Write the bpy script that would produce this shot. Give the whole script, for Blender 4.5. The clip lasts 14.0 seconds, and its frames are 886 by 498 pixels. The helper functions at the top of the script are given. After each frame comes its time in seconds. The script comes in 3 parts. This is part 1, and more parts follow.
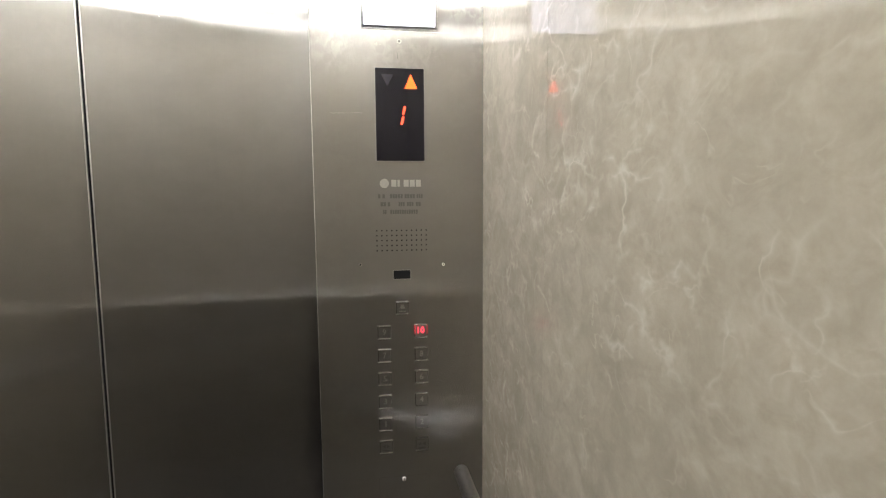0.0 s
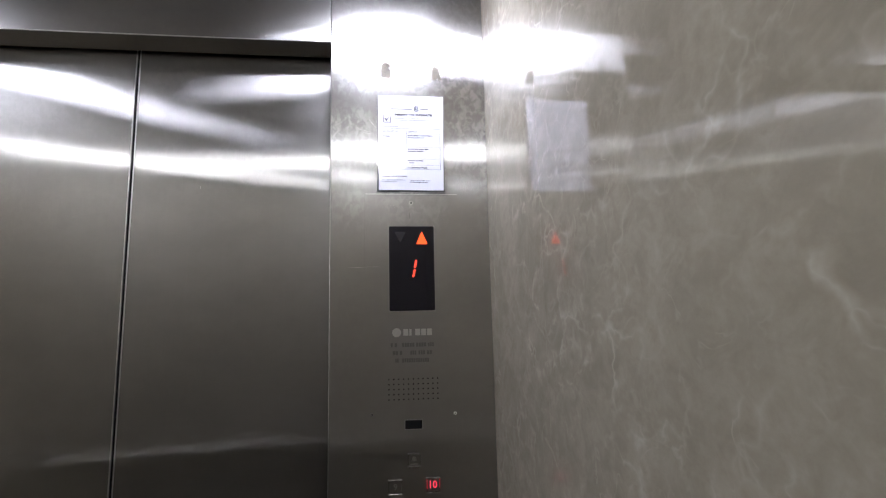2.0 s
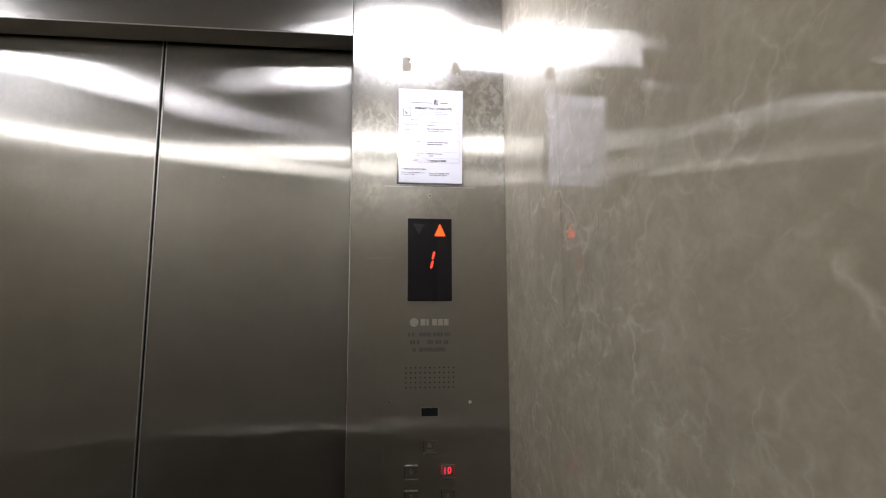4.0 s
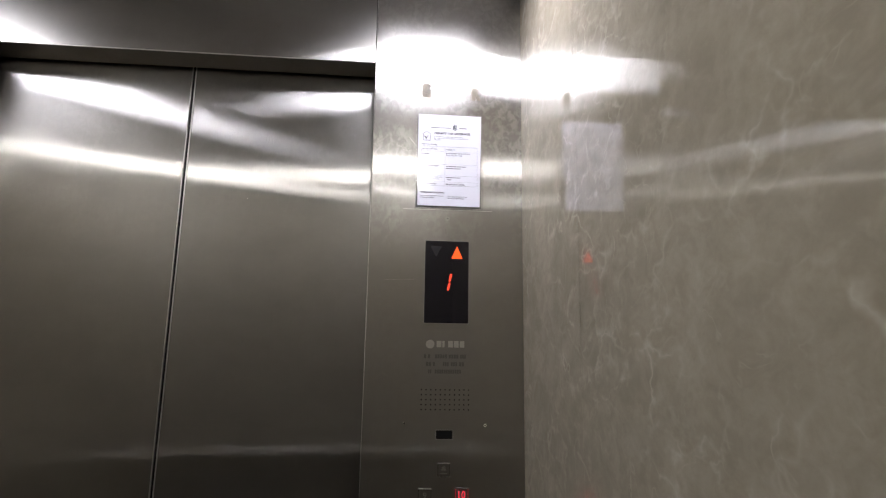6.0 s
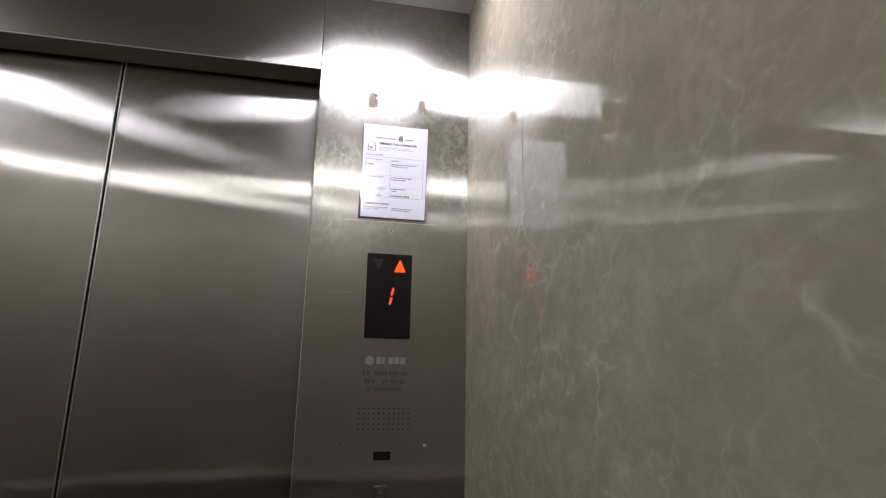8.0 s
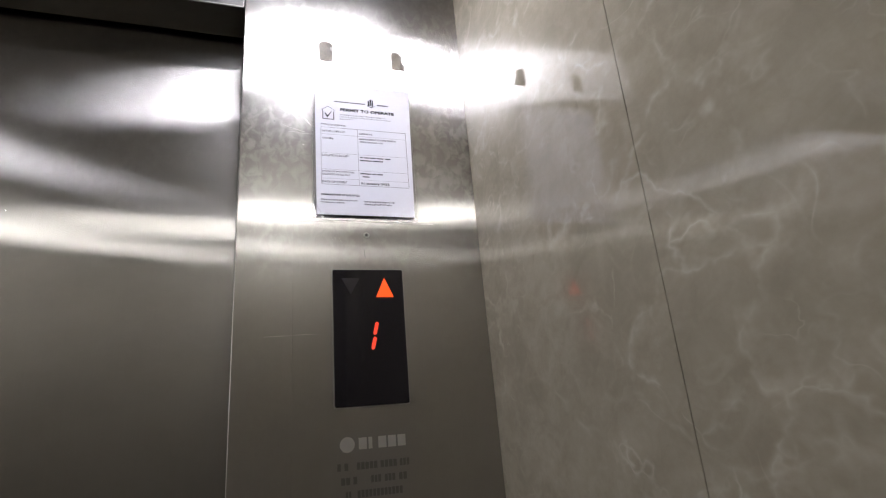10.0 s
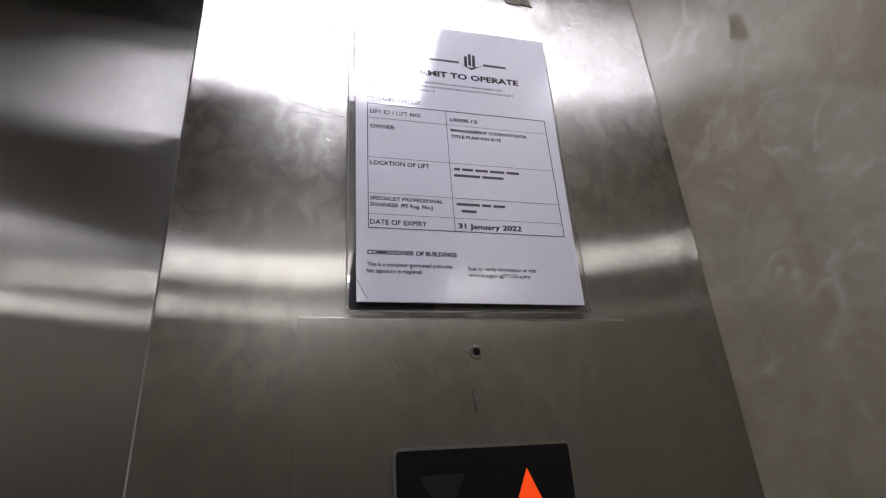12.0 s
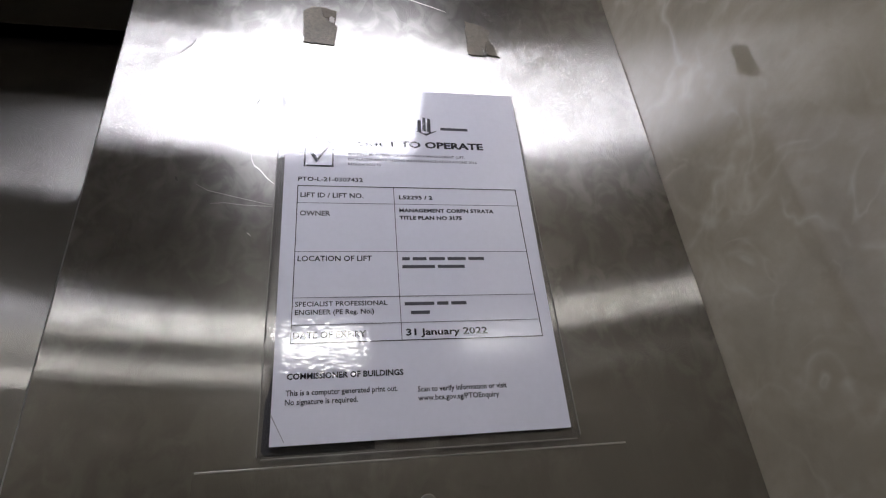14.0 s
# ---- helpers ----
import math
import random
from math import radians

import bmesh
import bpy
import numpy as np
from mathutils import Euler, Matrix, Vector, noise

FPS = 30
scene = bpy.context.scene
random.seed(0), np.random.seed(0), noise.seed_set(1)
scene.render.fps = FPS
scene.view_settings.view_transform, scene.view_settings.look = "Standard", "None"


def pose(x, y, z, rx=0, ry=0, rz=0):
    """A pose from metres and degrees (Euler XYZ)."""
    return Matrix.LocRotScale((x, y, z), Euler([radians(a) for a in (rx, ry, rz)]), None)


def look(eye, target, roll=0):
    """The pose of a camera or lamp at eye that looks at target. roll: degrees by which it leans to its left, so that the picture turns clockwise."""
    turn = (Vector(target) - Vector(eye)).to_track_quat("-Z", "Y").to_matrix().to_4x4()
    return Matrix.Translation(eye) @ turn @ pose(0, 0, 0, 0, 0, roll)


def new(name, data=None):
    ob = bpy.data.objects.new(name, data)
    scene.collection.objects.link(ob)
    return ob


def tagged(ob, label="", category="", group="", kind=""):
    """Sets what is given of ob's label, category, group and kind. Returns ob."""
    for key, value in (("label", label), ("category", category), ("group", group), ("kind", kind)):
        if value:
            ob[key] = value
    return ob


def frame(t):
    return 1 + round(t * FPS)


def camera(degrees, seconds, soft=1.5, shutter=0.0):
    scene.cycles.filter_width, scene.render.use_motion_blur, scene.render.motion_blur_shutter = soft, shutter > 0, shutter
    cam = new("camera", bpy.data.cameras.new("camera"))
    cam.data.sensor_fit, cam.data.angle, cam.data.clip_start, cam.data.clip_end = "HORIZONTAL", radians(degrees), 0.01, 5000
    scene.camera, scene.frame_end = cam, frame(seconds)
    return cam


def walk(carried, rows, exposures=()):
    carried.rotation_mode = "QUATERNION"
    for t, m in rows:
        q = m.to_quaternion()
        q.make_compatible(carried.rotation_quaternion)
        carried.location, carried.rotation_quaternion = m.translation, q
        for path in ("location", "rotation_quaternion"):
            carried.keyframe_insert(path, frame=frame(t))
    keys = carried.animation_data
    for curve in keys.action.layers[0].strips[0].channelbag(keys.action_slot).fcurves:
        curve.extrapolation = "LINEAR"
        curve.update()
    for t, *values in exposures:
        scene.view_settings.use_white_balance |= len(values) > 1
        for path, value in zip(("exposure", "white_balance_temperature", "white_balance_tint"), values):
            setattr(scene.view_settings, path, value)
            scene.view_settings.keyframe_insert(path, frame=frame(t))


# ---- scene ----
cam = camera(79.09, 14.0, soft=1.2)


def aim(x, y, z, yaw, pitch, roll):
    """A camera pose from a place and degrees of yaw, pitch and roll."""
    a, b = radians(yaw), radians(pitch)
    ahead = Vector((-math.sin(a) * math.cos(b), math.cos(a) * math.cos(b), math.sin(b)))
    return look((x, y, z), Vector((x, y, z)) + ahead * 2, roll)


PATH = [
    (0.0, -0.2797, -1.1528, 1.4160, -9.34, -6.18, -0.35),
    (0.5, -0.2827, -1.1778, 1.4144, -9.20, -5.73, 0.77),
    (1.0, -0.2855, -1.1797, 1.4129, -8.93, -5.68, 0.28),
    (1.3, -0.2529, -1.1751, 1.4270, -7.26, -1.25, 0.47),
    (1.5, -0.2593, -1.1717, 1.4207, -5.55, 1.78, 0.49),
    (1.7, -0.2290, -1.1766, 1.4285, -6.67, 6.27, -0.01),
    (1.8, -0.2401, -1.1865, 1.4411, -6.53, 6.91, -1.00),
    (2.0, -0.2567, -1.2006, 1.4402, -7.04, 8.38, -1.30),
    (2.5, -0.2641, -1.1995, 1.4337, -6.36, 7.64, -0.03),
    (3.0, -0.2734, -1.2062, 1.4408, -6.54, 6.54, -0.05),
    (5.5, -0.2883, -1.2311, 1.4374, -4.98, 9.50, 0.26),
    (6.0, -0.2910, -1.2331, 1.4373, -4.70, 9.84, 0.87),
    (6.5, -0.2955, -1.2278, 1.4344, -5.77, 10.49, 0.78),
    (6.8, -0.3046, -1.2143, 1.4141, -6.84, 9.63, 1.82),
    (7.0, -0.2927, -1.2182, 1.4271, -6.77, 8.79, 3.13),
    (7.5, -0.2867, -1.2322, 1.4240, -6.19, 10.03, 2.34),
    (7.8, -0.2775, -1.2141, 1.4238, -8.06, 12.26, 1.49),
    (8.0, -0.2909, -1.2006, 1.4266, -11.00, 12.15, 1.09),
    (8.2, -0.2736, -1.1528, 1.4355, -13.03, 11.45, 1.14),
    (10.3, -0.3140, -0.6605, 1.4522, -19.07, 22.13, -5.77),
    (10.5, -0.2894, -0.5782, 1.4545, -19.83, 25.92, -6.02),
    (10.7, -0.2691, -0.4571, 1.4564, -16.93, 26.37, -3.10),
    (10.9, -0.2596, -0.3832, 1.4743, -14.91, 30.23, -2.98),
    (11.0, -0.2603, -0.3645, 1.4957, -19.46, 27.66, -6.80),
    (11.2, -0.2660, -0.3207, 1.5224, -23.95, 29.70, -9.10),
    (11.3, -0.2702, -0.3095, 1.5330, -26.97, 30.32, -11.57),
    (11.5, -0.2767, -0.3166, 1.5625, -23.69, 28.18, -10.93),
    (11.7, -0.2628, -0.3043, 1.6065, -19.68, 26.71, -10.20),
    (11.8, -0.2641, -0.3001, 1.6257, -16.05, 26.30, -8.68),
    (12.0, -0.2797, -0.3098, 1.6532, -15.09, 23.53, -3.81),
    (12.2, -0.2714, -0.3154, 1.6603, -14.24, 23.27, -3.49),
    (12.5, -0.2513, -0.3206, 1.6970, -13.93, 23.56, -3.85),
    (13.0, -0.2221, -0.2836, 1.7200, -11.83, 27.19, -4.79),
    (13.5, -0.2168, -0.2691, 1.7211, -12.34, 27.70, -5.62),
    (14.0, -0.2199, -0.2754, 1.7118, -12.16, 27.88, -5.76),
]
EXPOSURES = [(0.0, 2.13, 6200, 11), (1.0, 2.17, 6050, 12), (1.5, 1.75, 5980, 11), (2.0, 0.91, 5700, 15), (2.5, 0.9, 6050, 12),
             (3.0, 0.9, 6300, 12), (6.0, 0.70, 6180, 14), (8.2, 0.54, 6220, 14), (10.3, 0.34, 6180, 14),
             (11.0, -0.05, 6180, 15), (11.5, -0.33, 6170, 15), (12.0, -0.51, 6150, 15), (14.0, -0.71, 6120, 14)]
walk(cam, [(t, aim(*p)) for t, *p in PATH], EXPOSURES)

# ---- light ----
LAMP_STRENGTH = 24.5
world = bpy.data.worlds.new("world")
scene.world = world
world.use_nodes = True
world.node_tree.nodes["Background"].inputs["Color"].default_value = (0, 0, 0, 1)
world.node_tree.nodes["Background"].inputs["Strength"].default_value = 0.0

# ---- plan, in metres: the right wall is x = 0, the front wall y = 0, the floor z = 0 ----
WIDTH, DEPTH, CEILING = 1.720, 1.65, 2.318
COLUMN = 0.3625
SEAM = -0.8225
HEAD = 2.1115
RECESS = 0.082


# ---- materials ----
class Nodes:
    """A node material with short ways to add and link nodes."""

    def __init__(self, name):
        self.mat = bpy.data.materials.new(name)
        self.mat.use_nodes = True
        self.tree = self.mat.node_tree
        self.bsdf = self.tree.nodes["Principled BSDF"]
        self.out = self.tree.nodes["Material Output"]

    def add(self, kind, **settings):
        node = self.tree.nodes.new(kind)
        for key, value in settings.items():
            if key == "operation":
                node.operation = value
            else:
                node.inputs[key.replace("_", " ")].default_value = value
        return node

    def link(self, a, b):
        self.tree.links.new(a, b)
        return self

    def coords(self, scale=(1, 1, 1)):
        tex = self.tree.nodes.new("ShaderNodeTexCoord")
        mapping = self.tree.nodes.new("ShaderNodeMapping")
        mapping.inputs["Scale"].default_value = scale
        self.link(tex.outputs["Object"], mapping.inputs["Vector"])
        return mapping.outputs["Vector"]

    def noise(self, vector, scale, detail=3.0, rough=0.5, distortion=0.0):
        n = self.add("ShaderNodeTexNoise", Scale=scale, Detail=detail, Roughness=rough, Distortion=distortion)
        self.link(vector, n.inputs["Vector"])
        return n.outputs["Fac"]

    def ramp(self, value, lo, hi, a=0.0, b=1.0):
        r = self.add("ShaderNodeMapRange")
        for key, v in (("From Min", lo), ("From Max", hi), ("To Min", a), ("To Max", b)):
            r.inputs[key].default_value = v
        self.link(value, r.inputs["Value"])
        return r.outputs["Result"]

    def smooth(self, value, lo, hi):
        r = self.ramp(value, lo, hi)
        r.node.interpolation_type = "SMOOTHERSTEP"
        return r

    def math(self, operation, a, b):
        m = self.add("ShaderNodeMath", operation=operation)
        for n, v in enumerate((a, b)):
            if isinstance(v, (int, float)):
                m.inputs[n].default_value = v
            else:
                self.link(v, m.inputs[n])
        return m.outputs["Value"]

    def mix(self, fac, a, b, blend="MIX"):
        m = self.tree.nodes.new("ShaderNodeMix")
        m.data_type, m.blend_type = "RGBA", blend
        for socket, v in ((m.inputs[0], fac), (m.inputs[6], a), (m.inputs[7], b)):
            if isinstance(v, (int, float)):
                socket.default_value = v
            elif isinstance(v, tuple):
                socket.default_value = (*v, 1) if len(v) == 3 else v
            else:
                self.link(v, socket)
        return m.outputs[2]

    def bump(self, height, strength, distance):
        b = self.add("ShaderNodeBump")
        b.inputs["Strength"].default_value, b.inputs["Distance"].default_value = strength, distance
        self.link(height, b.inputs["Height"])
        self.link(b.outputs["Normal"], self.bsdf.inputs["Normal"])
        return b

    def set(self, **values):
        for key, value in values.items():
            socket = self.bsdf.inputs[key.replace("_", " ")]
            if isinstance(value, (int, float)):
                socket.default_value = value
            elif isinstance(value, tuple):
                socket.default_value = (*value, 1) if len(value) == 3 else value
            else:
                self.link(value, socket)
        return self


def brushed_steel(name, tint, rough, spread, smudged, haze, soft, wave):
    """Stainless steel with a vertical hairline finish; spread is how far the grain draws out a highlight."""
    n = Nodes(name)
    hair = n.noise(n.coords((900, 900, 6)), 1.0, 2.0, 0.6)
    wide = n.noise(n.coords((40, 40, 1.2)), 1.0, 3.0, 0.55)
    blot = n.noise(n.coords((1, 1, 0.75)), 70.0, 3.0, 0.55, 0.6)
    where = n.noise(n.coords((1, 1, 1)), 7.0, 3.0, 0.55)
    cloud = n.noise(n.coords((1, 1, 1)), 3.0, 3.0, 0.5)
    stain = n.math("MULTIPLY", n.math("MULTIPLY", n.smooth(blot, 0.34, 0.70), n.smooth(where, 0.30, 0.62)), smudged)
    # touch and old tape have smudged the steel round the notice, above the panel
    height = n.tree.nodes.new("ShaderNodeSeparateXYZ")
    n.link(n.coords((1, 1, 1)), height.inputs[0])
    stain = n.math("MULTIPLY", stain, n.ramp(n.math("ADD", height.outputs["Z"], n.math("MULTIPLY", cloud, 0.3)), 1.80, 1.98, 0.03, 1.0))
    stain = n.math("MULTIPLY", stain, n.ramp(height.outputs["Z"], 2.07, 2.16, 1.0, 0.2))
    base = n.mix(n.ramp(hair, 0.3, 0.7), tuple(c * 0.975 for c in tint), tint)
    base = n.mix(n.math("MULTIPLY", n.ramp(wide, 0.35, 0.7), 0.12), base, tuple(c * 0.86 for c in tint))
    base = n.mix(n.math("MULTIPLY", stain, 0.22), base, tuple(c * 0.66 for c in tint))
    worn = n.noise(n.coords((1, 1, 1.6)), 9.0, 6.0, 0.62)
    base = n.mix(n.math("MULTIPLY", n.ramp(worn, 0.40, 0.66), 0.38), base, tuple(c * 0.80 for c in tint))
    r = n.math("ADD", n.ramp(hair, 0.25, 0.75, rough - 0.004, rough + 0.004), n.math("MULTIPLY", stain, 0.03))
    r = n.math("ADD", r, n.ramp(cloud, 0.3, 0.7, -0.010, 0.010))
    brushed = n.add("ShaderNodeBsdfAnisotropic", Anisotropy=-0.68)
    brushed.distribution = "BECKMANN"
    n.link(base, brushed.inputs["Color"]).link(r, brushed.inputs["Roughness"])
    along = n.add("ShaderNodeCombineXYZ")
    along.inputs["X"].default_value = 1.0
    n.link(along.outputs["Vector"], brushed.inputs["Tangent"])
    # slow sheet-metal undulation, then the sideways slopes of the single hairlines
    sheet = n.noise(n.coords((2.2, 2.2, 1.4)), 1.0, 1.0, 0.4)
    b = n.add("ShaderNodeBump")
    b.inputs["Strength"].default_value, b.inputs["Distance"].default_value = 1.0, wave
    n.link(sheet, b.inputs["Height"])
    # the hairlines cross the noise's lattice at a slant, so that no rows of it show
    xyz = n.tree.nodes.new("ShaderNodeSeparateXYZ")
    n.link(n.coords((1, 1, 1)), xyz.inputs[0])
    grain = n.tree.nodes.new("ShaderNodeCombineXYZ")
    x, z = xyz.outputs["X"], xyz.outputs["Z"]
    n.link(n.math("ADD", n.math("MULTIPLY", x, 410000.0), n.math("MULTIPLY", z, 11.0)), grain.inputs["X"])
    n.link(n.math("ADD", n.math("MULTIPLY", x, 330000.0), n.math("MULTIPLY", z, -7.0)), grain.inputs["Y"])
    n.link(n.math("ADD", n.math("MULTIPLY", x, 270000.0), n.math("MULTIPLY", z, 19.0)), grain.inputs["Z"])
    fine = n.noise(grain.outputs["Vector"], 1.0, 1.0, 0.5)
    slope = n.add("ShaderNodeCombineXYZ")
    n.link(n.math("MULTIPLY", n.math("SUBTRACT", fine, 0.5), spread), slope.inputs["X"])
    tilt = n.tree.nodes.new("ShaderNodeVectorMath")
    n.link(b.outputs["Normal"], tilt.inputs[0]).link(slope.outputs["Vector"], tilt.inputs[1])
    unit = n.tree.nodes.new("ShaderNodeVectorMath")
    unit.operation = "NORMALIZE"
    n.link(tilt.outputs["Vector"], unit.inputs[0]).link(unit.outputs["Vector"], brushed.inputs["Normal"])
    # a wide soft sheen under the sharp one, from fine handling scratches
    sheen = n.add("ShaderNodeBsdfAnisotropic", Roughness=soft)
    sheen.distribution = "BECKMANN"
    n.link(base, sheen.inputs["Color"]).link(b.outputs["Normal"], sheen.inputs["Normal"])
    both = n.tree.nodes.new("ShaderNodeMixShader")
    n.link(n.math("ADD", haze, n.math("MULTIPLY", stain, 0.32)), both.inputs[0])
    n.link(brushed.outputs["BSDF"], both.inputs[1]).link(sheen.outputs["BSDF"], both.inputs[2]).link(both.outputs["Shader"], n.out.inputs["Surface"])
    n.tree.nodes.remove(n.bsdf)
    return n.mat


STEEL = (0.50, 0.486, 0.462)
steel_column = brushed_steel("brushed_steel_column", STEEL, 0.14, 3.0, 0.9, 0.262, 0.29, 0.0012)
steel_door = brushed_steel("brushed_steel_door", (0.405, 0.393, 0.374), 0.14, 2.3, 0.10, 0.30, 0.40, 0.0008)
steel_smear = brushed_steel("smeared_steel", tuple(c * 0.72 for c in STEEL), 0.17, 2.2, 0.5, 0.30, 0.36, 0.0012)
steel_plate = brushed_steel("brushed_steel_plate", STEEL, 0.145, 3.0, 0.5, 0.262, 0.29, 0.0012)


def marble_board(name):
    """Polished stone-look laminate: warm grey clouds with wispy, broken pale veins."""
    n = Nodes(name)
    c = n.coords((1, 0.85, 1))
    cloud = n.noise(c, 3.2, 4.0, 0.55, 0.5)
    mottle = n.noise(c, 13.0, 5.0, 0.60, 0.9)
    patch = n.noise(c, 30.0, 4.0, 0.62, 0.6)
    fine = n.noise(c, 110.0, 4.0, 0.65)
    base = n.mix(n.ramp(cloud, 0.34, 0.66), (0.262, 0.233, 0.177), (0.335, 0.302, 0.237))
    base = n.mix(n.math("MULTIPLY", n.ramp(mottle, 0.42, 0.66), 0.52), base, (0.405, 0.366, 0.292))
    base = n.mix(n.math("MULTIPLY", n.ramp(patch, 0.41, 0.65), 0.52), base, (0.243, 0.214, 0.160))
    base = n.mix(n.math("MULTIPLY", n.ramp(fine, 0.38, 0.66), 0.18), base, (0.222, 0.194, 0.143))

    def veins(scale, warp, width, where_scale, lo, hi, shift):
        """Soft lines along the edges of gently warped cells, broken up and faded out in patches."""
        moved_by = n.tree.nodes.new("ShaderNodeVectorMath")
        moved_by.inputs[1].default_value = shift
        n.link(c, moved_by.inputs[0])
        here = moved_by.outputs["Vector"]
        push = n.add("ShaderNodeTexNoise", Scale=scale * 1.1, Detail=3.5, Roughness=0.58)
        n.link(here, push.inputs["Vector"])
        centred = n.tree.nodes.new("ShaderNodeVectorMath")
        centred.operation = "SUBTRACT"
        centred.inputs[1].default_value = (0.5, 0.5, 0.5)
        n.link(push.outputs["Color"], centred.inputs[0])
        scaled = n.tree.nodes.new("ShaderNodeVectorMath")
        scaled.operation = "SCALE"
        scaled.inputs["Scale"].default_value = warp
        n.link(centred.outputs["Vector"], scaled.inputs[0])
        moved = n.tree.nodes.new("ShaderNodeVectorMath")
        n.link(here, moved.inputs[0]).link(scaled.outputs["Vector"], moved.inputs[1])
        cells = n.tree.nodes.new("ShaderNodeTexVoronoi")
        cells.feature = "DISTANCE_TO_EDGE"
        cells.inputs["Scale"].default_value = scale
        n.link(moved.outputs["Vector"], cells.inputs["Vector"])
        # a line's width and strength change along its way
        thick = n.ramp(n.noise(here, scale * 1.7, 3.0, 0.6), 0.35, 0.65, width * 0.35, width * 1.6)
        line = n.ramp(n.math("DIVIDE", cells.outputs["Distance"], thick), 0.0, 1.0, 1.0, 0.0)
        line = n.math("POWER", line, 1.6)
        broken = n.ramp(n.noise(here, scale * 2.2, 3.0, 0.6), 0.43, 0.60)
        return n.math("MULTIPLY", n.math("MULTIPLY", line, broken), n.ramp(n.noise(here, where_scale, 3.0, 0.6), lo, hi))

    def curls(scale, width, where_scale, lo, hi, shift):
        """Thin curling filaments along a level line of the noise, broken up and gathered in patches."""
        moved = n.tree.nodes.new("ShaderNodeVectorMath")
        moved.inputs[1].default_value = shift
        n.link(c, moved.inputs[0])
        here = moved.outputs["Vector"]
        level = n.noise(here, scale, 3.0, 0.52, 0.7)
        off = n.math("ABSOLUTE", n.math("SUBTRACT", level, 0.5), 0.0)
        thick = n.ramp(n.noise(here, scale * 2.0, 2.0, 0.5), 0.35, 0.65, width * 0.4, width * 1.5)
        line = n.math("POWER", n.ramp(n.math("DIVIDE", off, thick), 0.0, 1.0, 1.0, 0.0), 1.4)
        broken = n.ramp(n.noise(here, scale * 1.6, 3.0, 0.6), 0.46, 0.66)
        return n.math("MULTIPLY", n.math("MULTIPLY", line, broken), n.ramp(n.noise(here, where_scale, 3.0, 0.6), lo, hi))

    pale = (0.560, 0.515, 0.425)
    base = n.mix(n.math("MULTIPLY", veins(5.0, 0.22, 0.42, 4.0, 0.42, 0.64, (0, 0, 0)), 0.26), base, (0.450, 0.410, 0.330))
    base = n.mix(n.math("MULTIPLY", veins(6.5, 0.17, 0.040, 3.5, 0.42, 0.58, (9, 4, 2)), 0.30), base, pale)
    base = n.mix(n.math("MULTIPLY", veins(11.0, 0.11, 0.085, 4.0, 0.42, 0.56, (5, 2, 3)), 0.47), base, pale)
    base = n.mix(n.math("MULTIPLY", curls(9.0, 0.030, 4.0, 0.42, 0.60, (5, 2, 3)), 0.30), base, pale)
    base = n.mix(n.math("MULTIPLY", curls(17.0, 0.036, 5.0, 0.43, 0.60, (1, 8, 4)), 0.40), base, (0.520, 0.478, 0.390))
    n.set(Base_Color=base, Roughness=n.ramp(fine, 0.3, 0.7, 0.012, 0.026), Specular_IOR_Level=0.6)
    n.bump(n.noise(c, 4.0, 1.0, 0.4), 0.25, 0.0003)
    return n.mat


marble = marble_board("stone_look_laminate")


def plain(name, color, rough, metal=0.0, vary=0.12, scale=60.0, bump=0.0, **more):
    """A plain surface with grain and blotches at two scales."""
    n = Nodes(name)
    c = n.coords((1, 1, 1))
    fine, broad = n.noise(c, scale, 4.0, 0.6), n.noise(c, scale / 9, 3.0, 0.5)
    base = n.mix(n.ramp(fine, 0.3, 0.7), tuple(v * (1 - vary) for v in color), color)
    base = n.mix(n.ramp(broad, 0.35, 0.7, 0.0, 0.5), base, tuple(v * (1 - 1.4 * vary) for v in color))
    n.set(Base_Color=base, Metallic=metal, Roughness=n.ramp(fine, 0.3, 0.7, max(0.02, rough - 0.04), rough + 0.04), **more)
    if bump:
        n.bump(fine, 0.5, bump)
    return n.mat


def glowing(name, color, strength, rough=0.3):
    n = Nodes(name)
    n.set(Base_Color=tuple(c * 0.5 for c in color), Roughness=rough, Emission_Color=color, Emission_Strength=strength)
    return n.mat


def clear_film(name):
    """A clear laminating pouch: see-through, with gloss and small ripples."""
    n = Nodes(name)
    glossy = n.add("ShaderNodeBsdfGlossy", Roughness=0.035)
    clear = n.add("ShaderNodeBsdfTransparent")
    clear.inputs["Color"].default_value = (0.96, 0.96, 0.965, 1)
    shine = n.add("ShaderNodeFresnel", IOR=1.5)
    mix = n.tree.nodes.new("ShaderNodeMixShader")
    c = n.coords((1, 1, 1))
    height = n.math("ADD", n.math("MULTIPLY", n.noise(c, 24.0, 2.0, 0.5), 0.0006), n.math("MULTIPLY", n.noise(c, 150.0, 2.0, 0.5), 0.00006))
    b = n.add("ShaderNodeBump")
    b.inputs["Strength"].default_value, b.inputs["Distance"].default_value = 1.0, 1.0
    n.link(height, b.inputs["Height"]).link(b.outputs["Normal"], glossy.inputs["Normal"]).link(b.outputs["Normal"], shine.inputs["Normal"])
    n.link(shine.outputs["Fac"], mix.inputs[0]).link(clear.outputs["BSDF"], mix.inputs[1]).link(glossy.outputs["BSDF"], mix.inputs[2])
    n.link(mix.outputs["Shader"], n.out.inputs["Surface"])
    n.tree.nodes.remove(n.bsdf)
    return n.mat


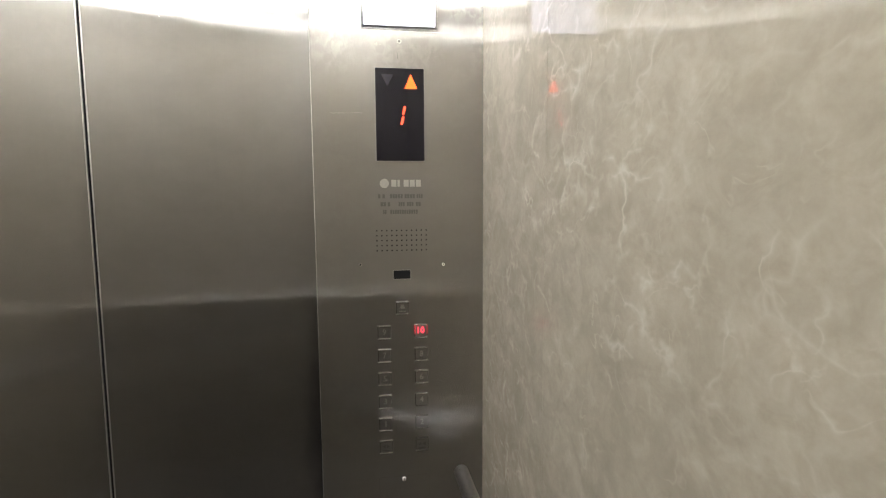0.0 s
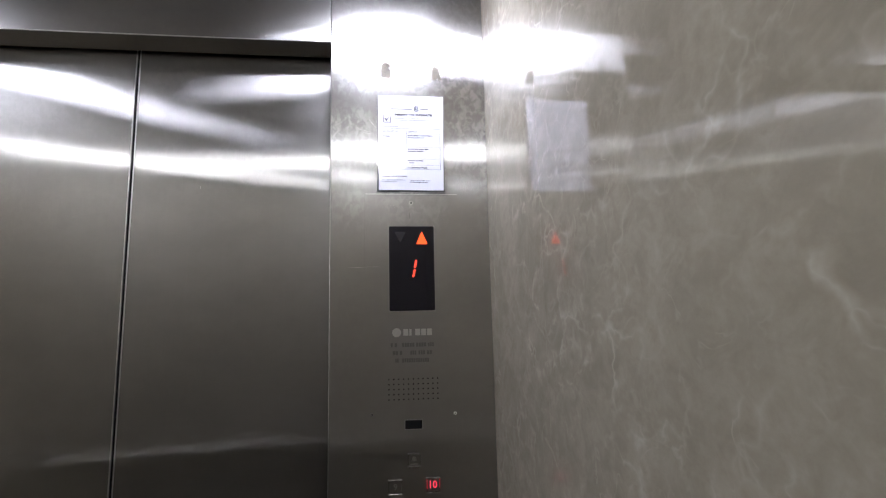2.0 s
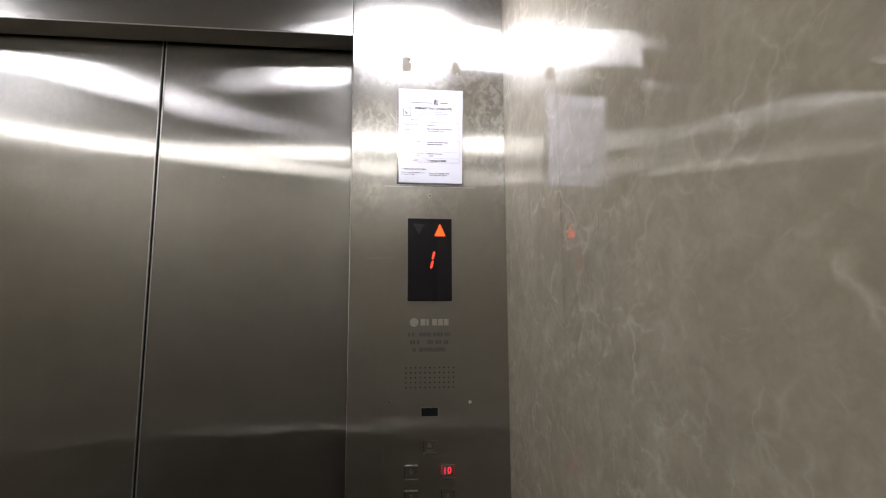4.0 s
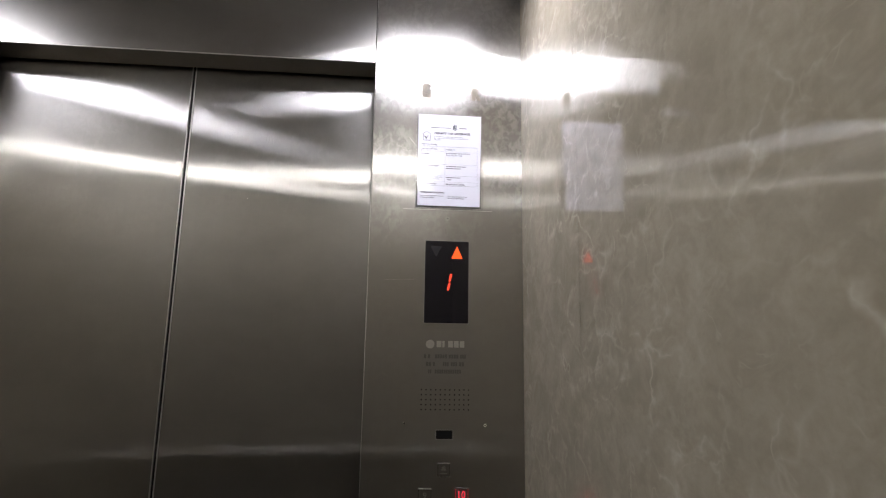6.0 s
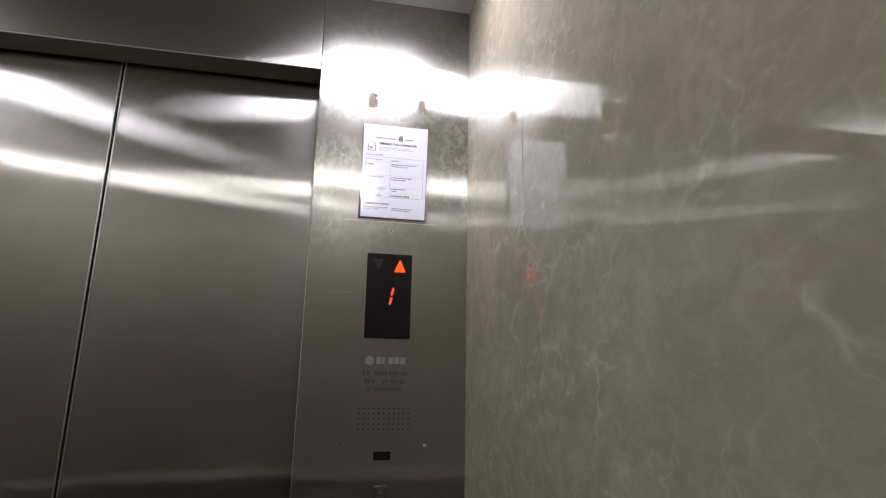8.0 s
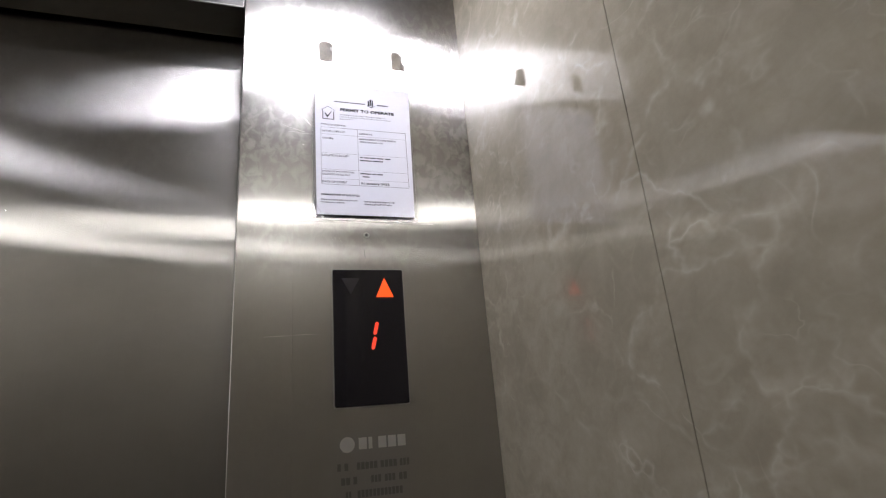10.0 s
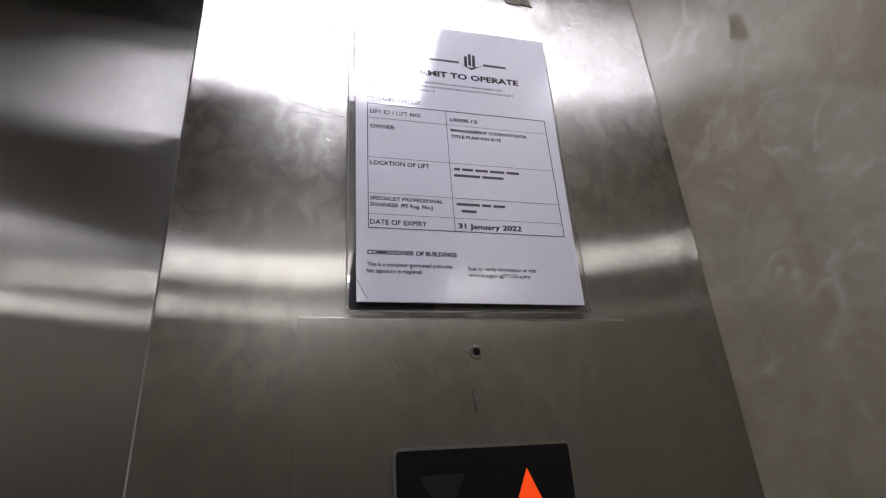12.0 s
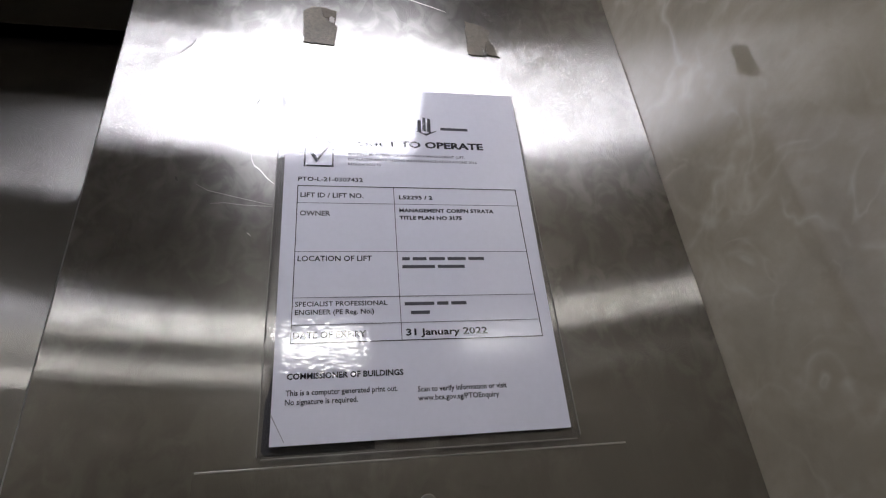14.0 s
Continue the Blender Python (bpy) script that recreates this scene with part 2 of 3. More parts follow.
def laminated(name, color):
    """Print under a clear laminating film that is a little wavy."""
    n = Nodes(name)
    c = n.coords((1, 1, 1))
    base = n.mix(n.ramp(n.noise(c, 300.0, 3.0, 0.5), 0.3, 0.7), tuple(v * 0.97 for v in color), color)
    n.set(Base_Color=base, Roughness=0.65, Specular_IOR_Level=0.1, Coat_Weight=1.0, Coat_Roughness=0.018, Coat_IOR=1.85)
    height = n.math("ADD", n.math("MULTIPLY", n.noise(c, 22.0, 2.0, 0.5), 0.00016), n.math("MULTIPLY", n.noise(c, 260.0, 2.0, 0.6), 0.00011))
    b = n.add("ShaderNodeBump")
    b.inputs["Strength"].default_value, b.inputs["Distance"].default_value = 1.0, 1.0
    n.link(height, b.inputs["Height"]).link(b.outputs["Normal"], n.bsdf.inputs["Coat Normal"])
    return n.mat


film = clear_film("clear_film")
paper_white = laminated("laminated_paper", (0.725, 0.725, 0.805))
ink = laminated("laminated_black_ink", (0.020, 0.020, 0.032))
ink_grey = laminated("laminated_grey_ink", (0.085, 0.085, 0.10))
backing_dark = plain("dark_backing", (0.018, 0.018, 0.028), 0.45)
black_glass = plain("black_acrylic", (0.008, 0.007, 0.009), 0.03, vary=0.2, scale=30, Specular_IOR_Level=0.35)
black_hole = plain("black_recess", (0.006, 0.006, 0.006), 0.7, Specular_IOR_Level=0.12)
dark_gap = plain("dark_gap", (0.012, 0.011, 0.010), 0.8)
unlit = plain("unlit_window", (0.020, 0.018, 0.021), 0.06)
rail_steel = plain("satin_steel", (0.44, 0.43, 0.413), 0.30, 1.0, vary=0.02, scale=400)
bracket_steel = plain("bracket_steel", (0.26, 0.253, 0.243), 0.30, 1.0, vary=0.06)
rail_cap = plain("rail_end_cap", (0.10, 0.097, 0.092), 0.45, 0.6)
column_nose = plain("column_fold_steel", (0.41, 0.398, 0.378), 0.38, 0.95, vary=0.12, scale=60)
screw_pale = plain("pale_screw", (0.78, 0.77, 0.74), 0.32, 0.35)
rim_shaded = plain("shaded_rim_steel", (0.30, 0.293, 0.28), 0.24, 1.0, vary=0.1)
rail_brightened = plain("brightened_rail_steel", (0.92, 0.91, 0.89), 0.34, 1.0, vary=0.03)
door_edge = plain("door_edge_steel", (0.52, 0.505, 0.48), 0.38, 1.0)
# for edge strips that imitate caught light, and for faint scratches
glint_and_scratch = plain("glint_and_scratch_steel", (0.46, 0.447, 0.425), 0.40, 0.85, vary=0.10, scale=90)
chrome = plain("polished_steel", (0.72, 0.71, 0.69), 0.14, 1.0, vary=0.05)
button_steel = brushed_steel("button_steel", tuple(c * 0.92 for c in STEEL), 0.16, 3.0, 0.5, 0.262, 0.29, 0.0012)
mark_dark = plain("engraved_mark", (0.050, 0.047, 0.043), 0.45)
mark_pale = plain("pale_print", (0.26, 0.25, 0.235), 0.45, 0.2)
pale_rim = plain("pale_rim", (0.15, 0.145, 0.14), 0.40, 0.3)
numeral_steel = plain("embossed_steel", (0.30, 0.29, 0.275), 0.30, 0.9, vary=0.3, scale=300)
scratch_pale = plain("bright_scratch", (0.78, 0.76, 0.72), 0.38, 1.0, vary=0.15, scale=120)
tape_brown = plain("tape_residue", (0.27, 0.236, 0.184), 0.8, vary=0.45, scale=420, bump=0.0008, Coat_Weight=0.15, Coat_Roughness=0.3)
ceiling_paint = plain("ceiling_panel", (0.66, 0.65, 0.67), 0.45, vary=0.08, scale=30)
joint_filler = plain("joint_filler", (0.13, 0.114, 0.09), 0.7)
rear_board = plain("taupe_laminate", (0.22, 0.203, 0.175), 0.30, vary=0.15, scale=25)
rear_darkener = plain("rear_darkener_board", (0.045, 0.041, 0.036), 0.35, vary=0.2, scale=20)
floor_stone = plain("floor_vinyl", (0.046, 0.042, 0.038), 0.35, vary=0.25, scale=40)
lit_orange = glowing("lit_orange", (1.0, 0.072, 0.006), 1.05)
lit_digit = glowing("lit_digit", (1.0, 0.060, 0.024), 0.74)
lit_red_edge = glowing("lit_red_edge", (1.0, 0.022, 0.050), 0.16)
lit_red = glowing("lit_red", (1.0, 0.045, 0.075), 0.85)
lamp_cool = glowing("lamp_cool", (0.985, 0.968, 1.0), LAMP_STRENGTH)
lamp_cool_weak = glowing("lamp_cool_weak", (0.985, 0.968, 1.0), LAMP_STRENGTH * 0.72)
side_fill_glow = glowing("side_fill_glow", (0.99, 0.965, 0.95), LAMP_STRENGTH * 0.12)
lamp_warm = glowing("lamp_warm", (1.0, 0.965, 0.870), LAMP_STRENGTH * 0.80)


# ---- mesh helpers ----
def block(x0, x1, y0, y1, z0, z1, bevel=0.0, bm=None):
    """A box from edge to edge, its edges bevelled; joined to bm if given."""
    b = bmesh.new()
    bmesh.ops.create_cube(b, size=1.0)
    for v in b.verts:
        v.co = Vector(((x0 + x1) / 2 + v.co.x * (x1 - x0), (y0 + y1) / 2 + v.co.y * (y1 - y0), (z0 + z1) / 2 + v.co.z * (z1 - z0)))
    if bevel:
        bmesh.ops.bevel(b, geom=b.edges[:], offset=bevel, segments=2, affect="EDGES", profile=0.6)
    return b if bm is None else join(bm, b)


def join(bm, other):
    data = bpy.data.meshes.new("join")
    other.to_mesh(data)
    other.free()
    bm.from_mesh(data)
    bpy.data.meshes.remove(data)
    return bm


def slab(points, y0, y1, bevel=0.0):
    """A plate with an outline of (x, z) points, from depth y0 (front) to y1 (back)."""
    b = bmesh.new()
    front = [b.verts.new((x, y0, z)) for x, z in points]
    face = b.faces.new(front)
    out = bmesh.ops.extrude_face_region(b, geom=[face])
    for v in out["geom"]:
        if isinstance(v, bmesh.types.BMVert):
            v.co.y = y1
    bmesh.ops.recalc_face_normals(b, faces=b.faces[:])
    if bevel:
        edges = [e for e in b.edges if all(abs(v.co.y - y0) < 1e-6 for v in e.verts)]
        bmesh.ops.bevel(b, geom=edges, offset=bevel, segments=2, affect="EDGES", profile=0.6)
    return b


def sheet_of(points, y):
    """One face of clear film with an outline of (x, z) points, facing the room."""
    b = bmesh.new()
    face = b.faces.new([b.verts.new((x, y, z)) for x, z in points])
    face.normal_update()
    if face.normal.y > 0:
        face.normal_flip()
    return b


def rounded(x0, x1, z0, z1, r, steps=4):
    """The outline of a rectangle with rounded corners."""
    points = []
    for cx, cz, start in ((x1 - r, z1 - r, 0), (x0 + r, z1 - r, 90), (x0 + r, z0 + r, 180), (x1 - r, z0 + r, 270)):
        for k in range(steps + 1):
            a = radians(start + 90 * k / steps)
            points.append((cx + r * math.cos(a), cz + r * math.sin(a)))
    return points


def disc(x, z, r, y0, y1, sides=20, bevel=0.0):
    return slab([(x + r * math.cos(2 * math.pi * k / sides), z + r * math.sin(2 * math.pi * k / sides)) for k in range(sides)], y0, y1, bevel)


def tube(points, r, sides=20, closed_ends=True):
    """A round bar along a line of points."""
    b = bmesh.new()
    rings = []
    pts = [Vector(p) for p in points]
    for i, p in enumerate(pts):
        d = (pts[min(i + 1, len(pts) - 1)] - pts[max(i - 1, 0)]).normalized()
        side = d.cross(Vector((0, 0, 1)))
        side = side.normalized() if side.length > 0.05 else Vector((1, 0, 0))
        up = side.cross(d).normalized()
        rings.append([b.verts.new(p + side * r * math.cos(2 * math.pi * k / sides) + up * r * math.sin(2 * math.pi * k / sides)) for k in range(sides)])
    for a, c in zip(rings, rings[1:]):
        for k in range(sides):
            b.faces.new((a[k], a[(k + 1) % sides], c[(k + 1) % sides], c[k]))
    if closed_ends:
        b.faces.new(rings[0][::-1])
        b.faces.new(rings[-1])
    bmesh.ops.recalc_face_normals(b, faces=b.faces[:])
    for f in b.faces:
        f.smooth = len(f.verts) == 4
    return b


def mesh_object(name, bm, material):
    data = bpy.data.meshes.new(name)
    bm.to_mesh(data)
    bm.free()
    data.materials.append(material)
    return new(name, data)


def attach(ob, parent):
    ob.parent = parent
    if not parent.parent:
        ob.matrix_parent_inverse = Matrix.Translation(parent.location).inverted()
    return ob


def part(name, bm, material, parent, label=""):
    return tagged(attach(mesh_object(name, bm, material), parent), label)


def thing(name, place, label, category, group="", kind=""):
    ob = new(name)
    ob.location = place
    ob.empty_display_size = 0.05
    return tagged(ob, label, category, group, kind)


def structure(name, bm, material, label, category):
    return tagged(mesh_object(name, bm, material), label, category, kind="structure")


def words(name, text, x0, x1, z, height, y, material, parent, bold=0.0, label=""):
    """A line of flat lettering on the front wall: from x0 to x1, its baseline at z."""
    font = bpy.data.curves.new("lettering", "FONT")
    font.body, font.size, font.offset = text, 1.0, bold
    font.resolution_u = 2
    temporary = new("lettering", font)
    bpy.context.view_layer.update()
    data = bpy.data.meshes.new_from_object(temporary.evaluated_get(bpy.context.evaluated_depsgraph_get()))
    bpy.data.objects.remove(temporary)
    bpy.data.curves.remove(font)
    xs = [v.co.x for v in data.vertices]
    left, span = min(xs), max(xs) - min(xs)
    for v in data.vertices:
        v.co = Vector((x0 + (v.co.x - left) / span * (x1 - x0), y, z + v.co.y / 0.69 * height))
    data.name = name
    data.materials.clear()
    data.materials.append(material)
    return tagged(attach(new(name, data), parent), label)


def bar(x0, x1, z0, z1, y, depth=0.00012):
    return block(x0, x1, y - depth, y, z0, z1)


# ---- the car's shell ----
structure("floor", block(-WIDTH - 0.05, 0.05, -DEPTH - 0.05, 0.16, -0.05, 0.0), floor_stone, "dark speckled vinyl lift floor", "floor")
structure("ceiling", block(-WIDTH - 0.05, 0.05, -DEPTH - 0.05, 0.16, CEILING, CEILING + 0.05), ceiling_paint, "plain grey metal lift ceiling", "ceiling")
structure("wall_shaft", block(-WIDTH - 0.05, 0.05, 0.13, 0.16, 0.0, CEILING), dark_gap, "dark closed space behind the lift doors", "wall")


def board_wall(name, label, pieces, backing, board=marble):
    wall = structure(name, backing, joint_filler, label, "wall")
    for piece in pieces:
        part("panel", piece, board, wall)
    return wall


G, W = 0.0002, 0.0005
joints = [0.006, -0.390, -1.262, -DEPTH]
board_wall("wall_right", "polished grey-beige stone-look laminate wall in three panels",
           [block(0.0, 0.012, b + W, a - W, 0.006, CEILING - 0.004, 0.0003) for a, b in zip(joints, joints[1:])],
           block(0.012, 0.05, -DEPTH - 0.05, 0.0, 0.0, CEILING))
board_wall("wall_left", "polished grey-beige stone-look laminate wall in three panels",
           [block(-WIDTH - 0.012, -WIDTH, b + W, a - W, 0.006, CEILING - 0.004, 0.0003) for a, b in zip(joints, joints[1:])],
           block(-WIDTH - 0.05, -WIDTH - 0.012, -DEPTH - 0.05, 0.0, 0.0, CEILING))
across = [0.0, -WIDTH / 3, -2 * WIDTH / 3, -WIDTH]
wall_back = board_wall("wall_back", "unseen taupe laminate rear wall in three panels, with added dark lower panels",
           [block(b + G, a - G, -DEPTH - 0.012, -DEPTH, 0.902, CEILING - 0.004, 0.0003) for a, b in zip(across, across[1:])],
           block(-WIDTH, 0.0, -DEPTH - 0.05, -DEPTH - 0.012, 0.0, CEILING), rear_board)

def column(x0, x1, nose):
    """A folded steel column whose edge at x = nose is rounded."""
    b = block(x0, x1, 0.0, RECESS - 0.007, 0.0, CEILING)
    edges = [e for e in b.edges if all(abs(v.co.x - nose) < 1e-5 and abs(v.co.y) < 1e-5 for v in e.verts)]
    bmesh.ops.bevel(b, geom=edges, offset=0.0013, segments=5, affect="EDGES", profile=0.5)
    for f in b.faces:
        if 0.02 < abs(f.normal.x) < 0.999 and abs(f.normal.z) < 0.1:
            f.material_index, f.smooth = 1, True
    return b


# unseen dark panels, added to darken what the lower steel reflects
for a, b in zip(across, across[1:]):
    part("dado_panel", block(b + G, a - G, -DEPTH - 0.012, -DEPTH, 0.006, 0.899, 0.0003), rear_darkener, wall_back, "unseen dark lower panel that darkens the steel's reflections")

column_right = structure("wall_front_right", column(-COLUMN, -0.0006, -COLUMN), steel_column,
                         "brushed stainless steel front column, smudged and scratched", "wall")
column_left = structure("wall_front_left", column(-WIDTH + 0.0004, 2 * SEAM + COLUMN, 2 * SEAM + COLUMN), steel_column,
          "brushed stainless steel front column beside the doors", "wall")
for ob in (column_right, column_left):
    ob.data.materials.append(column_nose)
transom = structure("wall_front_transom", block(2 * SEAM + COLUMN + 0.0012, -COLUMN - 0.0012, 0.0, RECESS - 0.007, HEAD, CEILING, 0.0018), steel_door,
                    "brushed stainless steel transom panel over the doors", "wall")
# light caught by the transom's lower fold, put in as a brighter strip
part("folded_edge", block(2 * SEAM + COLUMN + 0.003, -COLUMN - 0.003, -0.0004, 0.002, HEAD - 0.0004, HEAD + 0.0022, 0.0008), glint_and_scratch, transom, "bright strip for the light on the lower fold")


def leaning(bm):
    """The doors hang a quarter of a degree out of plumb, their heads away from the car."""
    for v in bm.verts:
        v.co.y += (v.co.z - 1.8) * 0.0045
    return bm


def door_leaf(name, x0, x1, edge, label):
    leaf = structure(name, leaning(block(x0, x1, RECESS, RECESS + 0.03, 0.006, HEAD + 0.045, 0.0012)), steel_door, label, "lift door")
    s = 1 if edge == x0 else -1
    part("edge_strip", leaning(block(min(edge, edge + s * 0.003), max(edge, edge + s * 0.003), RECESS - 0.0008, RECESS + 0.001, 0.008, HEAD + 0.04, 0.0004)), door_edge, leaf,
         "paler folded meeting edge")
    part("rubber_seal", leaning(block(min(edge - s * 0.0024, edge), max(edge - s * 0.0024, edge), RECESS + 0.003, RECESS + 0.026, 0.008, HEAD + 0.04)), black_hole, leaf,
         "black rubber seal")
    return leaf


leaf_right = door_leaf("door_1", SEAM + 0.0026, -0.31, SEAM + 0.0026, "closed sliding lift door leaf of brushed stainless steel")
leaf_left = door_leaf("door_2", 2 * SEAM + 0.31, SEAM - 0.0026, SEAM - 0.0026, "closed sliding lift door leaf of brushed stainless steel")


# ---- ceiling lights ----
def ceiling_light(x, y, d, material, label):
    """A shallow panel lamp under the ceiling: bright face, added dimmer glowing sides, thin steel flange."""
    lamp = thing("ceiling_light", (x, y, CEILING), label, "lamp", "ceiling lights")
    w, z = 0.118, 2.285
    t, e = 0.004, 0.012
    part("flange", block(x - w - e, x + w + e, y - d - e, y + d + e, CEILING - 0.003, CEILING, 0.001), chrome, lamp, "thin steel flange")
    part("diffuser", block(x - w, x + w, y - d, y + d, z, z + t), material, lamp, "glowing white diffuser")
    # unseen glowing sides, added to brighten the ceiling and upper walls
    side = block(x - w, x + w, y - d, y - d + t, z + t, CEILING - 0.003)
    block(x - w, x + w, y + d - t, y + d, z + t, CEILING - 0.003, 0.0, side)
    block(x - w, x - w + t, y - d + t, y + d - t, z + t, CEILING - 0.003, 0.0, side)
    block(x + w - t, x + w, y - d + t, y + d - t, z + t, CEILING - 0.003, 0.0, side)
    part("side_diffuser", side, side_fill_glow, lamp, "added dim glow at the sides that brightens the ceiling")
    return lamp


for lamp_x, rear_x, front in ((-0.225, -0.280, lamp_cool), (-1.510, -1.470, lamp_cool_weak)):
    ceiling_light(lamp_x, -0.342, 0.112, front, "lit square ceiling light with a cool white diffuser")
    ceiling_light(rear_x, -1.295, 0.104, lamp_warm, "lit square ceiling light with a warm white diffuser")


# ---- handrails ----
def handrail(points, brackets, label, metal=rail_steel, radius=0.0155):
    rail = thing("handrail", points[0], label, "handrail", "handrails")
    part("bar", tube(points, radius, 24), metal, rail)
    for p, q in ((points[0], points[1]), (points[-1], points[-2])):
        out = (Vector(p) - Vector(q)).normalized()
        part("end_cap", tube([Vector(p) - out * 0.001, Vector(p) + out * 0.0015, Vector(p) + out * 0.0025], 0.0140, 20), rail_cap, rail, "dull grey end cap")
    for a, b in brackets:
        part("bracket", tube([a, b], 0.006, 12), bracket_steel, rail)
    return rail


R = 0.066
handrail([(-R, -0.075, 0.815), (-R, -0.4, 0.815), (-R, -0.8, 0.815), (-R, -1.55, 0.815)],
         [((-R, y, 0.815), (-0.001, y, 0.815)) for y in (-0.25, -1.2)], "round polished steel handrail along the side wall")
handrail([(-WIDTH + R, -0.075, 0.815), (-WIDTH + R, -0.8, 0.815), (-WIDTH + R, -1.55, 0.815)],
         [((-WIDTH + R, y, 0.815), (-WIDTH + 0.001, y, 0.815)) for y in (-0.25, -1.2)], "round polished steel handrail along the side wall")
# rear rail: brightened colour and thicker bar, for a light line in the doors
handrail([(-0.13, -DEPTH + R, 0.89), (-0.8, -DEPTH + R, 0.89), (-WIDTH + 0.13, -DEPTH + R, 0.89)],
         [((x, -DEPTH + R, 0.89), (x, -DEPTH + 0.001, 0.89)) for x in (-0.35, -WIDTH + 0.35)], "round polished steel handrail along the rear wall, brightened for its reflection", rail_brightened, 0.019)


# ---- the control panel ----
P0, P1, PT = -0.2855, -0.0735, 1.746
panel = thing("control_panel", ((P0 + P1) / 2, 0, 0.35), "brushed steel lift control panel with black display and square buttons", "control panel")
FACE = -0.0009
part("faceplate", block(P0, P1, FACE, 0.0006, 0.35, PT, 0.0003), steel_plate, panel, "brushed stainless steel plate")

# a separate strip imitates the light on the plate's top bevel
part("plate_edge", block(P0 + 0.0004, P1 - 0.0004, FACE - 0.0002, FACE + 0.001, PT - 0.0009, PT + 0.0001, 0.0004), glint_and_scratch, panel, "bright strip for the light on the top edge")
D0, D1, E0, E1 = -0.2309, -0.1293, 1.480, 1.6703
DY = FACE - 0.0025
display = part("display", slab(rounded(D0, D1, E0, E1, 0.0022), DY, FACE + 0.0004, 0.0006), black_glass, panel, "glossy black floor display window")
part("display_rim", slab(rounded(D0 - 0.0016, D1 + 0.0016, E0 - 0.0016, E1 + 0.0016, 0.003), FACE - 0.0012, FACE + 0.0002, 0.0003), pale_rim, panel, "thin bright rim")
part("up_arrow", slab([(-0.1569, 1.6583), (-0.1697, 1.6293), (-0.1440, 1.6293)], DY - 0.0003, DY + 0.0002), lit_orange, display, "lit orange up arrow")
part("down_arrow", slab([(-0.2058, 1.6325), (-0.1930, 1.6575), (-0.2186, 1.6575)], DY - 0.0003, DY + 0.0002), unlit, display, "unlit grey down arrow")
for z0, z1 in ((1.5745, 1.5940), (1.5540, 1.5730)):
    lean = lambda z: -0.1735 + (z - 1.574) * 0.17
    hw = 0.0026
    part("digit_segment", slab([(lean(z0) - hw * 0.2, z0), (lean(z0) + hw, z0 + hw), (lean(z1) + hw, z1 - hw), (lean(z1), z1), (lean(z1) - hw, z1 - hw), (lean(z0) - hw, z0 + hw)],
                               DY - 0.0003, DY + 0.0002), lit_digit, display, "lit red digit segment")

# maker's mark and rating lines as plain shapes
part("maker_disc", disc(-0.2156, 1.4324, 0.0098, FACE - 0.0003, FACE + 0.0002), mark_pale, panel, "pale round maker's mark")
for k in range(5):
    x = -0.2008 + k * 0.0131
    part("maker_letter", block(x, x + (0.0050 if k == 1 else 0.0108), FACE - 0.0003, FACE + 0.0002, 1.4255, 1.4400), mark_pale, panel, "pale printed bar")
for z, spans in ((1.4010, ((-0.229, -0.2235), (-0.220, -0.214), (-0.204, -0.176), (-0.173, -0.150), (-0.147, -0.133))),
                 (1.3840, ((-0.2244, -0.2120), (-0.209, -0.203), (-0.186, -0.172), (-0.168, -0.153), (-0.149, -0.1373))),
                 (1.3675, ((-0.2190, -0.2110), (-0.2040, -0.1440)))):
    for x0, x1 in spans:
        letters = max(1, round((x1 - x0) / 0.0052))
        pitch = (x1 - x0) / letters
        for k in range(letters):
            part("rating_bar", bar(x0 + k * pitch, x0 + (k + 1) * pitch - 0.0011, z, z + 0.0088, FACE), mark_dark, panel, "dark engraved bar")

for i in range(11):
    for j in range(5):
        part("speaker_hole", disc(-0.2334 + i * 0.01064, 1.2890 + j * 0.01075, 0.0016, FACE - 0.00018, FACE + 0.0002, 8), black_hole, panel)
part("sensor_rim", slab(rounded(-0.2006, -0.1609, 1.2252, 1.2466, 0.0018), FACE - 0.0005, FACE + 0.0002, 0.0002), pale_rim, panel, "pale thin rim")
part("sensor_window", slab(rounded(-0.1990, -0.1625, 1.2268, 1.2450, 0.0012), FACE - 0.0007, FACE + 0.0002, 0.0003), black_hole, panel, "small black window")


def screw(x, z, r, y, parent, metal=chrome):
    s = part("screw", disc(x, z, r, y - 0.0012, y + 0.0003, 18, 0.0005), metal, parent, "small round steel screw")
    part("socket", disc(x, z, r * 0.60, y - 0.0014, y - 0.0008, 6), black_hole, s)
    return s


screw(-0.2696, 1.2600, 0.0034, FACE, panel)
screw(-0.0897, 1.2560, 0.0032, FACE, panel, screw_pale)
screw(-0.1800, 1.7248, 0.0044, FACE, panel, bracket_steel)
for x0, x1, z0, z1 in ((-0.2379, -0.2375, 0.42, 0.7755), (-0.1257, -0.1253, 0.42, 0.7755), (-0.2375, -0.1257, 0.7751, 0.7755)):
    part("cover_gap", bar(x0, x1, z0, z1, FACE), mark_dark, panel, "fine dark gap round a service cover")
part("lock_ring", disc(-0.1826, 0.7690, 0.0066, FACE - 0.0006, FACE, 24), black_hole, panel, "dark ring round the lock")
lock = part("key_lock", disc(-0.1826, 0.7695, 0.0048, FACE - 0.005, FACE, 24, 0.0016), screw_pale, panel, "round key lock")
part("key_slot", block(-0.1834, -0.1818, FACE - 0.0054, FACE - 0.0046, 0.7650, 0.7730), black_hole, lock)


